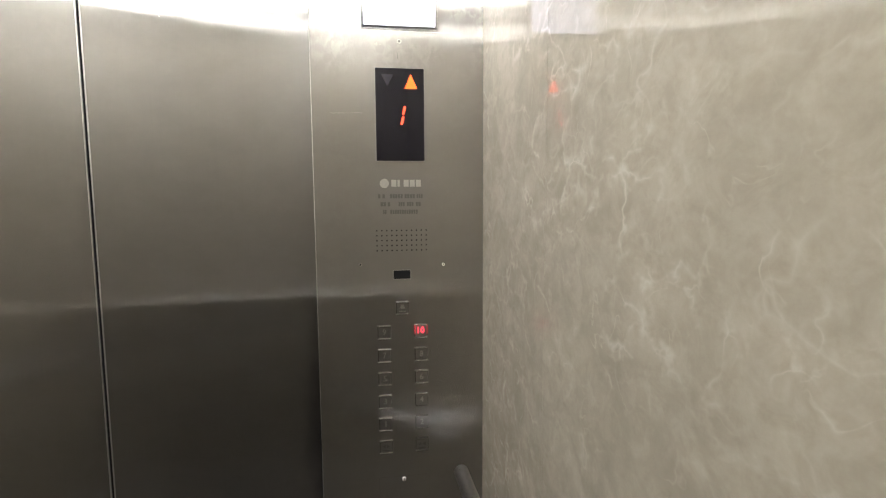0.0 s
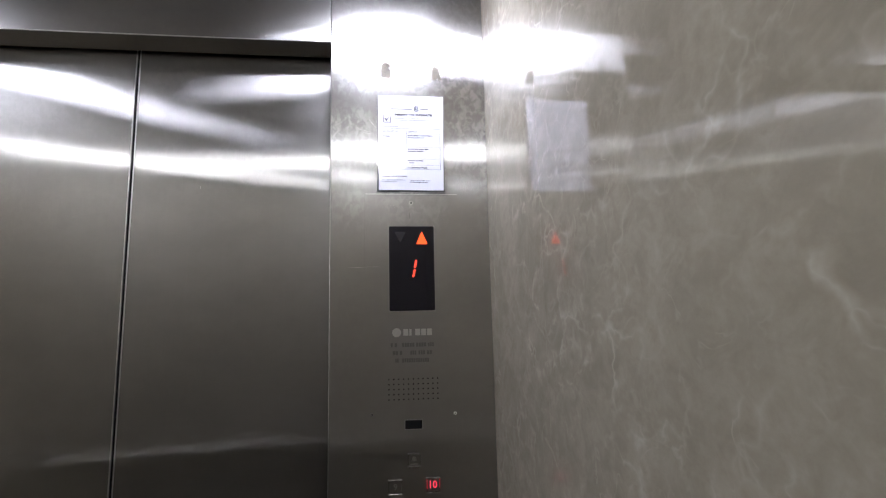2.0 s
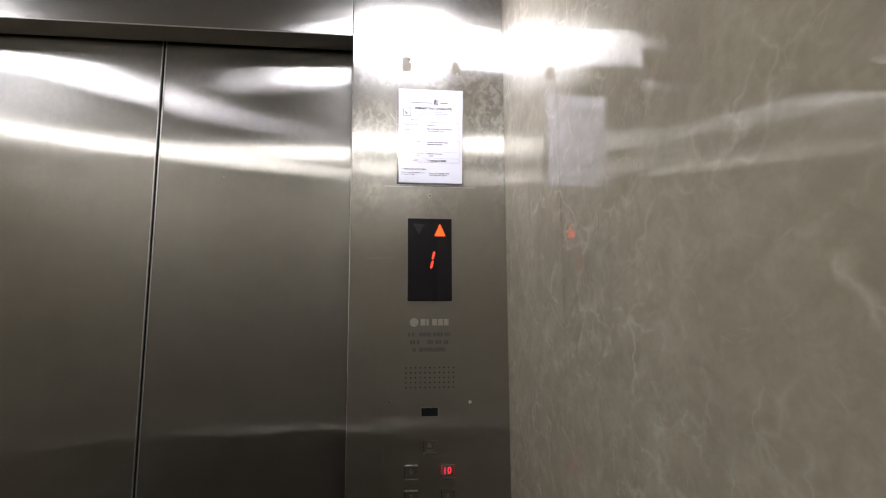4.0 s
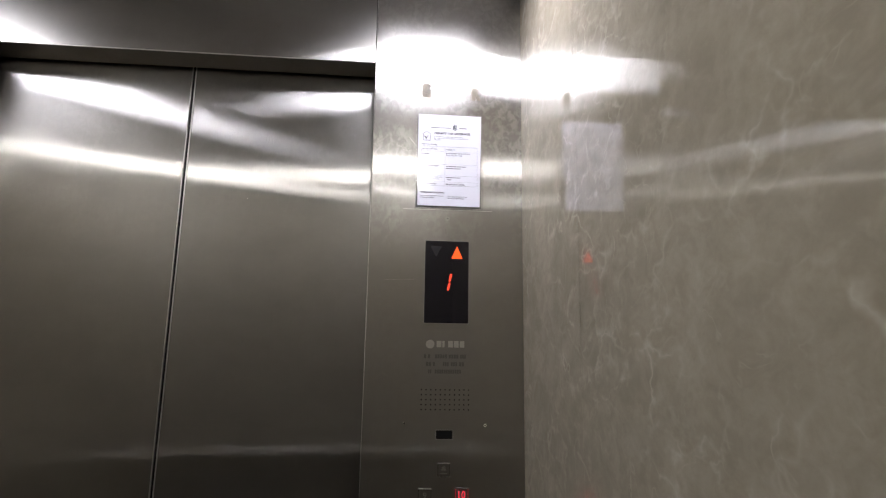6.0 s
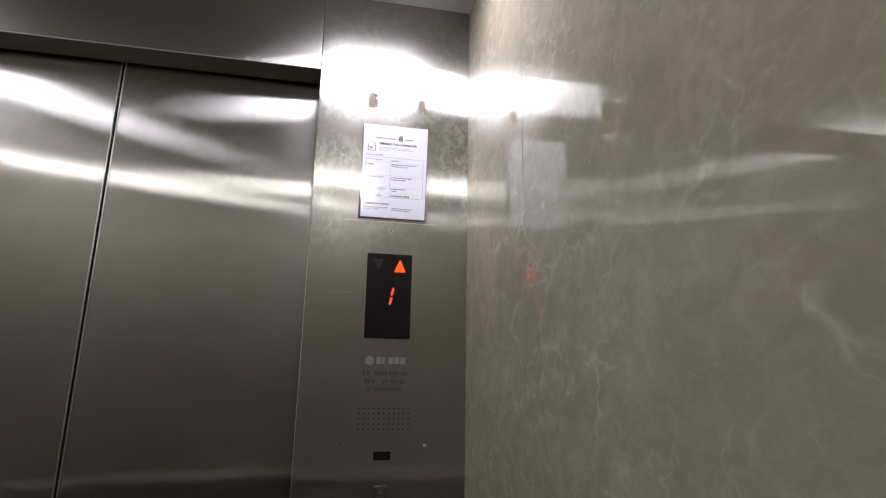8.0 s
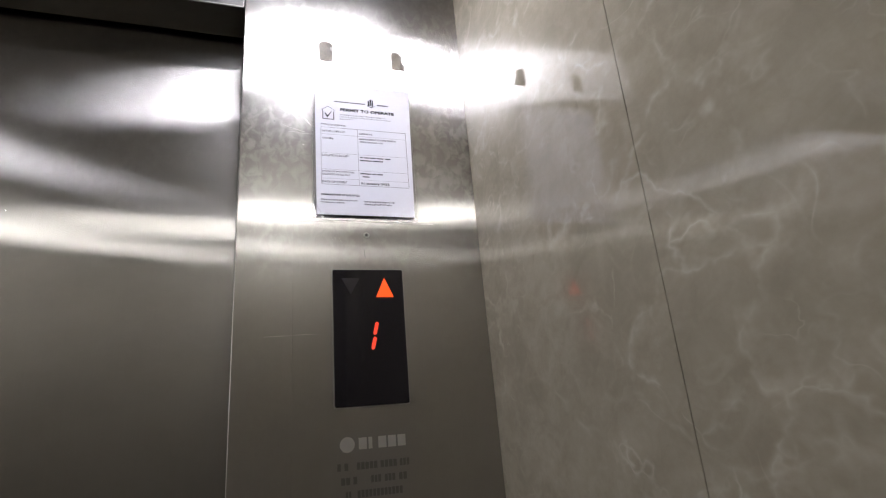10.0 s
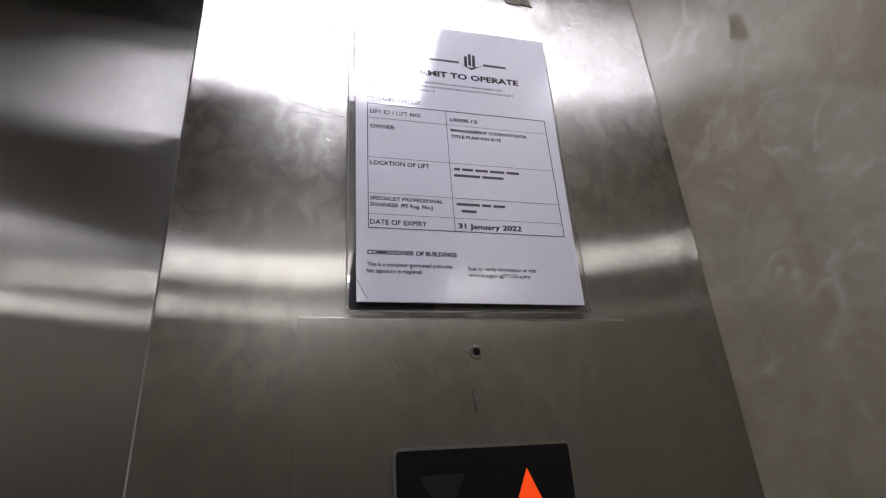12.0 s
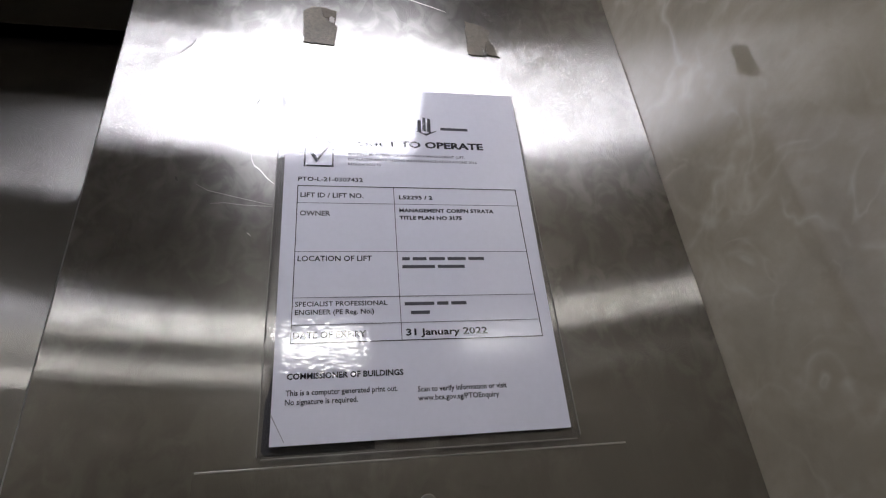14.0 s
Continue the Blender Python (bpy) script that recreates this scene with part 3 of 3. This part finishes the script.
def button(x, z, size, numeral, lit, words_label, rim_metal=chrome):
    h = size / 2
    frame_part = part("button", block(x - h, x + h, FACE - 0.0006, FACE + 0.0003, z - h, z + h, 0.0003), black_hole, panel, words_label)
    k = h - 0.0009
    part("cap", block(x - k, x + k, FACE - 0.0032, FACE - 0.0002, z - k, z + k, 0.0007), button_steel, frame_part)
    # right-hand and alarm rims: less reflected light, put into a darker steel
    for s in (-1, 1):
        part("rim", block(x - h, x + h, FACE - 0.0042, FACE - 0.0004, z + s * h - 0.0013, z + s * h + 0.0013, 0.0009), rim_metal, frame_part, "bright rim" if rim_metal is chrome else "rim toned darker for less reflected light")
    face = FACE - 0.0034
    if numeral:
        wide = 0.0150 if len(numeral) > 1 else (0.0045 if numeral == "1" else 0.0080)
        tall = 0.0150 if lit else 0.0125
        words("numeral", numeral, x - wide / 2, x + wide / 2, z - 0.0055, tall, face, lit_red if lit else numeral_steel, frame_part, 0.0 if lit else 0.008)
        part("dots", join(bar(x - 0.004, x - 0.0015, z - 0.0098, z - 0.0080, face), bar(x + 0.001, x + 0.0035, z - 0.0098, z - 0.0080, face)), mark_dark, frame_part)
    if lit:
        for s in (-1, 1):
            part("glow_edge", block(x + s * k - 0.0005, x + s * k + 0.0005, face, FACE - 0.0006, z - k * 0.5, z + k), lit_red_edge, frame_part, "lit red edge")
        part("glow_edge", block(x - k, x + k, face, FACE - 0.0006, z + k - 0.0004, z + k + 0.0004), lit_red_edge, frame_part, "lit red edge")
    return frame_part


LEFT, RIGHT, TOP, PITCH = -0.2215, -0.1408, 1.1100, 0.0522
for row, (a, b) in enumerate((("9", "10"), ("7", "8"), ("5", "6"), ("3", "4"), ("1", "2"))):
    button(LEFT, TOP - row * PITCH, 0.0285, a, False, "square steel floor button")
    button(RIGHT, TOP - row * PITCH, 0.0285, b, b == "10", "square steel floor button, lit red" if b == "10" else "square steel floor button", rim_shaded)
for x, s in ((LEFT, 1), (RIGHT, -1)):
    z = TOP - 5 * PITCH
    b = button(x, z, 0.0285, "", False, "square steel door button", chrome if x == LEFT else rim_shaded)
    for side in (-1, 1):
        tip = side * s
        part("symbol", slab([(x + side * 0.0045 + tip * 0.0035, z + 0.001), (x + side * 0.0045 - tip * 0.003, z + 0.006), (x + side * 0.0045 - tip * 0.003, z - 0.004)],
                            FACE - 0.0035, FACE - 0.0030), mark_dark, b)
    part("dots", bar(x - 0.007, x + 0.007, z - 0.0095, z - 0.0072, FACE - 0.0033), mark_dark, b)
b = button(-0.1810, 1.1630, 0.0265, "", False, "square steel alarm button", rim_shaded)
part("symbol", slab([(-0.1868, 1.1610), (-0.1752, 1.1610), (-0.1775, 1.1690), (-0.1800, 1.1712), (-0.1820, 1.1712), (-0.1845, 1.1690)], FACE - 0.0035, FACE - 0.0030), numeral_steel, b)
part("dots", bar(-0.1890, -0.1730, 1.1540, 1.1562, FACE - 0.0033), numeral_steel, b)

# ---- the permit in its pouch ----
notice = thing("permit_notice", (-0.178, 0, 1.75), "laminated white permit sheet taped to the steel column", "notice")
part("backing_sheet", slab([(-0.2568, 1.7530), (-0.2550, 1.7508), (-0.2041, 1.7509), (-0.2041, 1.80), (-0.2520, 1.80), (-0.2552, 1.7790), (-0.2562, 1.7760)], -0.0012, -0.0002), backing_dark, notice, "dark older sheet behind")
part("old_pouch", sheet_of(rounded(-0.2590, -0.0985, 1.7470, 1.9800, 0.004), -0.0020), film, notice, "clear older pouch behind").visible_shadow = False
PY = -0.0040


def curl(z):
    """How far the sheet stands off the wall: flat at its head, bent out towards its foot."""
    d = max(0.0, 1.910 - z)
    return 0.019 * d * d / 0.16 if d < 0.08 else 0.019 * (d - 0.04)


def strip(x0, x1, z0, z1, y0, y1, steps=24):
    """A thin upright strip that follows the sheet's bend; x0 and x1 are (foot, head) pairs."""
    b = bmesh.new()
    rows = []
    for k in range(steps + 1):
        f = k / steps
        z, l, r = z0 + (z1 - z0) * f, x0[0] + (x0[1] - x0[0]) * f, x1[0] + (x1[1] - x1[0]) * f
        rows.append([b.verts.new((x, y, z)) for x, y in ((l, y0), (r, y0), (r, y1), (l, y1))])
    for a, c in zip(rows, rows[1:]):
        for k in range(4):
            b.faces.new((a[k], a[(k + 1) % 4], c[(k + 1) % 4], c[k]))
    b.faces.new(rows[0][::-1])
    b.faces.new(rows[-1])
    bmesh.ops.recalc_face_normals(b, faces=b.faces[:])
    return b


paper = part("paper", strip((-0.2526, -0.2540), (-0.1046, -0.1006), 1.7540, 1.9825, PY, PY + 0.0012), paper_white, notice, "printed white sheet with a creased corner")
part("crease", slab([(-0.2531, 1.7686), (-0.2526, 1.7688), (-0.2459, 1.7556), (-0.2463, 1.7556)], PY - 0.0003, PY + 0.0002), laminated("crease_grey", (0.36, 0.36, 0.39)), paper)
part("pouch", sheet_of(rounded(-0.2582, -0.0998, 1.7485, 1.9845, 0.004), PY + 0.0014), film, notice, "clear glossy pouch").visible_shadow = False
for x0, x1, z0, z1 in ((-0.2584, -0.2578, 1.7500, 1.9300), (-0.1002, -0.0997, 1.7500, 1.9600), (-0.2560, -0.1020, 1.7484, 1.7490)):
    part("pouch_edge", block(x0, x1, PY + 0.0006, PY + 0.0016, z0, z1, 0.0002), mark_pale, notice, "whitish sealed pouch edge")
IY = PY - 0.00015
LIFT = 0.0018


def line(text, x0, x1, z, h, bold=0.0, material=None):
    words("text_line", text, x0, x1, z + LIFT, h, IY, material or ink, paper, 0.014 + bold)


def hidden(x0, x1, z, h):
    part("text_bar", bar(x0, x1, z + LIFT, z + LIFT + h * 0.82, IY + 0.0001), ink_grey, paper)


line("PERMIT TO OPERATE", -0.2148, -0.1276, 1.9312, 0.0049, 0.022)
line("BUILDING MAINTENANCE AND STRATA MANAGEMENT (LIFT,", -0.2156, -0.1410, 1.9234, 0.0019, 0.0, ink_grey)
line("ESCALATOR AND BUILDING MAINTENANCE) REGULATIONS 2016", -0.2156, -0.1335, 1.9195, 0.0019, 0.0, ink_grey)
line("REGULATION 10", -0.2157, -0.1956, 1.9156, 0.0019, 0.0, ink_grey)
line("PTO-L-21-0307432", -0.2452, -0.2070, 1.9032, 0.0029)
line("LIFT ID / LIFT NO.", -0.2435, -0.2069, 1.8915, 0.0033)
line("OWNER", -0.2434, -0.2263, 1.8788, 0.0033)
line("LOCATION OF LIFT", -0.2436, -0.2030, 1.8490, 0.0033)
line("SPECIALIST PROFESSIONAL", -0.2439, -0.1953, 1.8219, 0.0027)
line("ENGINEER (PE Reg. No.)", -0.2437, -0.2027, 1.8172, 0.0027)
line("DATE OF EXPIRY", -0.2441, -0.2072, 1.8042, 0.0034)
line("L52295 / 2", -0.1855, -0.1649, 1.8912, 0.0026, 0.015)
line("MANAGEMENT CORPN STRATA", -0.1857, -0.1272, 1.8819, 0.0025, 0.015)
line("TITLE PLAN NO 3175", -0.1859, -0.1479, 1.8767, 0.0025, 0.015)
for z, spans in ((1.8493, ((-0.1858, -0.1814), (-0.1798, -0.1718), (-0.1702, -0.1610), (-0.1594, -0.1486), (-0.1470, -0.1376))),
                 (1.8442, ((-0.1860, -0.1672), (-0.1656, -0.1498))),
                 (1.8214, ((-0.1860, -0.1696), (-0.1680, -0.1616), (-0.1600, -0.1514))),
                 (1.8162, ((-0.1829, -0.1724),))):
    for x0, x1 in spans:
        hidden(x0, x1, z, 0.0024)
line("31 January 2022", -0.1861, -0.1415, 1.8042, 0.0036, 0.012)
line("COMMISSIONER OF BUILDINGS", -0.2462, -0.1888, 1.7832, 0.0029, 0.015)
line("This is a computer generated print out.", -0.2464, -0.1921, 1.7752, 0.0027)
line("No signature is required.", -0.2465, -0.2119, 1.7708, 0.0027)
line("Scan to verify information or visit", -0.1820, -0.1354, 1.7742, 0.0027)
line("www.bca.gov.sg/PTOEnquiry", -0.1821, -0.1401, 1.7698, 0.0027)
hidden(-0.1551, -0.1365, 1.9466, 0.0026)
hidden(-0.2240, -0.2010, 1.9466, 0.0022)
hidden(-0.1985, -0.1745, 1.9466, 0.0022)
for x, z0, z1 in ((-0.1662, 1.9478, 1.9585), (-0.1630, 1.9466, 1.9575), (-0.1694, 1.9470, 1.9560)):
    part("emblem_stroke", slab([(x - 0.0012, z0), (x + 0.0012, z0 - 0.001), (x + 0.0016, z1), (x - 0.0004, z1 + 0.0008)], IY - 0.0001, IY), ink, paper)
part("emblem_stroke", slab([(-0.1715, 1.9470), (-0.1650, 1.9432), (-0.1566, 1.9482), (-0.1650, 1.9450)], IY - 0.0001, IY), ink, paper)
for x0, x1, z0, z1 in ((-0.2424, -0.2413, 1.9162, 1.9325), (-0.2256, -0.2245, 1.9162, 1.9300), (-0.2424, -0.2245, 1.9158, 1.9170)):
    part("house_outline", bar(x0, x1, z0, z1, IY), ink, paper)
for x0, x1 in ((-0.2440, -0.2336), (-0.2232, -0.2336)):
    part("house_outline", slab([(x0, 1.9318), (x1, 1.9392), (x1, 1.9400), (x0, 1.9326)], IY - 0.0001, IY), ink, paper)
part("tick", slab([(-0.2392, 1.9262), (-0.2347, 1.9190), (-0.2262, 1.9335), (-0.2343, 1.9230), (-0.2377, 1.9275)], IY - 0.0001, IY), ink, paper)
T0, T1 = -0.2452, -0.1106
for z in (1.9014, 1.8034):
    part("table_rule", bar(T0, T1, z - 0.0002, z + 0.0002, IY), ink, paper)
for z in (1.8893, 1.8567, 1.8287, 1.8133):
    part("table_rule", bar(T0, T1, z - 0.00012, z + 0.00012, IY), ink_grey, paper)
for x, m in ((T0, ink), (T1, ink), (-0.1885, ink_grey)):
    part("table_rule", strip((x - 0.0002, x - 0.0002), (x + 0.0002, x + 0.0002), 1.8034, 1.9014, IY - 0.00012, IY), m, paper)
for piece in notice.children_recursive:
    if piece.name.split(".")[0] not in ("backing_sheet", "old_pouch"):
        for v in piece.data.vertices:
            v.co.y -= curl(v.co.z)

# ---- torn tape, flecks and scratches ----
def torn_tape(corners, seed, thick=0.0008):
    """A torn scrap of tape with a ragged outline and a lifted, thicker middle."""
    rng = random.Random(seed)
    points = []
    for (ax, az), (bx, bz) in zip(corners, corners[1:] + corners[:1]):
        for k in range(7):
            f = k / 7
            points.append((ax + (bx - ax) * f + rng.uniform(-0.0006, 0.0006), az + (bz - az) * f + rng.uniform(-0.0006, 0.0006)))
    return slab(points, -thick, 0.0, 0.0003)


tape_dark = plain("torn_tape_backing", (0.20, 0.172, 0.132), 0.85, vary=0.4, scale=420, bump=0.0006)
tape_white = plain("torn_paper_fibre", (0.72, 0.70, 0.66), 0.8, vary=0.15, scale=300)
for corners, torn, chip, seed in (
        ([(-0.2462, 2.0275), (-0.2250, 2.0262), (-0.2228, 2.0450), (-0.2262, 2.0500), (-0.2236, 2.0620), (-0.2330, 2.0660), (-0.2420, 2.0655), (-0.2474, 2.0590)],
         [(-0.2330, 2.0560), (-0.2262, 2.0500), (-0.2240, 2.0540), (-0.2242, 2.0625), (-0.2345, 2.0650)], [(-0.2290, 2.0500), (-0.2250, 2.0478), (-0.2246, 2.0530), (-0.2274, 2.0560)], 3),
        ([(-0.1262, 2.0262), (-0.1160, 2.0252), (-0.1130, 2.0268), (-0.1024, 2.0250), (-0.1046, 2.0350), (-0.1086, 2.0455), (-0.1062, 2.0540), (-0.1140, 2.0595), (-0.1258, 2.0630)],
         [(-0.1130, 2.0275), (-0.1034, 2.0258), (-0.1052, 2.0345), (-0.1090, 2.0440), (-0.1115, 2.0380)], [(-0.1150, 2.0262), (-0.1128, 2.0266), (-0.1126, 2.0284), (-0.1142, 2.0280)], 8)):
    tape = thing("tape_scrap", (corners[0][0] + 0.011, 0, corners[0][1]), "torn scrap of dry brown tape stuck to the steel", "tape", "tape scraps")
    part("scrap", torn_tape(corners, seed), tape_brown, tape)
    part("torn_backing", torn_tape(torn, seed + 1, 0.0011), tape_dark, tape, "darker torn layer")
    part("paper_fibre", torn_tape(chip, seed + 2, 0.0014), tape_white, tape, "white torn paper fibre")


def scratch(points, width, material=scratch_pale, label="bright scratch in the steel", y=0.0, where=None):
    """A thin ragged mark along (x, z) points."""
    top, low = [], []
    for k, (x, z) in enumerate(points):
        w = width * (0.25 if k in (0, len(points) - 1) else 1.0)
        top.append((x, z + w / 2))
        low.append((x, z - w / 2))
    part("scratch", slab(top + low[::-1], y - 0.0002, y + 0.0001), material, where or column_right, label)


scratch([(-0.3240, 1.5770), (-0.3050, 1.5776), (-0.2870, 1.5778)], 0.0003, column_nose)
scratch([(-0.2845, 1.5782), (-0.2700, 1.5786), (-0.2510, 1.5790)], 0.00025, column_nose, y=FACE)
for pts, w in ((((-0.2745, 1.9289), (-0.2735, 1.9230), (-0.2718, 1.9182), (-0.2684, 1.9155), (-0.2640, 1.9095), (-0.2595, 1.9051)), 0.0009),
               (((-0.2725, 1.8712), (-0.2712, 1.8704), (-0.2700, 1.8690)), 0.0009)):
    scratch(pts, w)
for pts in ([(-0.3032, 1.9039), (-0.2960, 1.8995), (-0.2850, 1.8965), (-0.2736, 1.8934), (-0.2600, 1.8900)],
            [(-0.2939, 1.8906), (-0.2860, 1.8912), (-0.2760, 1.8898), (-0.2600, 1.8890)]):
    scratch(pts, 0.00035, glint_and_scratch, "faint scratch in the steel")
part("fleck", slab([(-0.3150, 1.9090), (-0.3138, 1.9080), (-0.3128, 1.9050), (-0.3146, 1.9065)], -0.0003, 0.0), mark_dark, column_right, "dark chip in the steel")
scratch([(-0.6775, 1.6770), (-0.6720, 1.6825), (-0.6665, 1.6895)], 0.0011, y=RECESS, where=leaf_right)
scratch([(-0.6690, 1.7800), (-0.6672, 1.7775)], 0.0030, y=RECESS, where=leaf_right)
scratch([(-0.8560, 1.7290), (-0.8535, 1.7250), (-0.8520, 1.7235)], 0.0010, y=RECESS, where=leaf_left)
for x, z in ((-0.2300, 1.7170), (-0.2262, 1.7180), (-0.2190, 1.7165)):
    scratch([(x - 0.0015, z + 0.004), (x, z), (x + 0.002, z - 0.003)], 0.00022, glint_and_scratch, y=FACE)
part("fleck", slab([(-0.1850, 1.7030), (-0.1838, 1.7020), (-0.1822, 1.6900), (-0.1832, 1.6870), (-0.1842, 1.6930)], FACE - 0.0003, FACE), mark_dark, panel, "dark chip in the steel")
part("fleck", slab([(-0.2742, 1.9680), (-0.2732, 1.9712), (-0.2716, 1.9728), (-0.2722, 1.9696), (-0.2735, 1.9670)], -0.0003, 0.0), mark_dark, column_right, "dark chip in the steel")
glue = plain("dried_glue", (0.33, 0.32, 0.31), 0.34, 0.9, vary=0.3, scale=180)
for cx, cz, w, h, lean in ((-0.2010, 2.0690, 0.0085, 0.022, 0.004), (-0.1760, 2.0680, 0.0105, 0.024, -0.004)):
    ring = [(cx + w / 2 * math.cos(a) * (0.8 + 0.2 * math.cos(3 * a)) + lean * math.sin(a), cz + h / 2 * math.sin(a)) for a in (k * math.tau / 20 for k in range(20))]
    part("glue_mark", slab(ring, -0.0002, 0.0001), steel_smear, column_right, "grey smear of old glue")
scratch([(-0.1740, 2.0860), (-0.1640, 2.0822), (-0.1500, 2.0768), (-0.1390, 2.0722)], 0.0011)
for points in (((-0.1990, 2.0030), (-0.1900, 2.0085), (-0.1830, 2.0100)), ((-0.1790, 2.0090), (-0.1750, 2.0030), (-0.1735, 1.9990)),
               ((-0.1500, 2.0060), (-0.1440, 2.0110)), ((-0.3250, 2.0100), (-0.3190, 2.0180), (-0.3170, 2.0230)), ((-0.2900, 2.0130), (-0.2850, 2.0200))):
    scratch(list(points), 0.0022, glue, "grey smear of old glue")
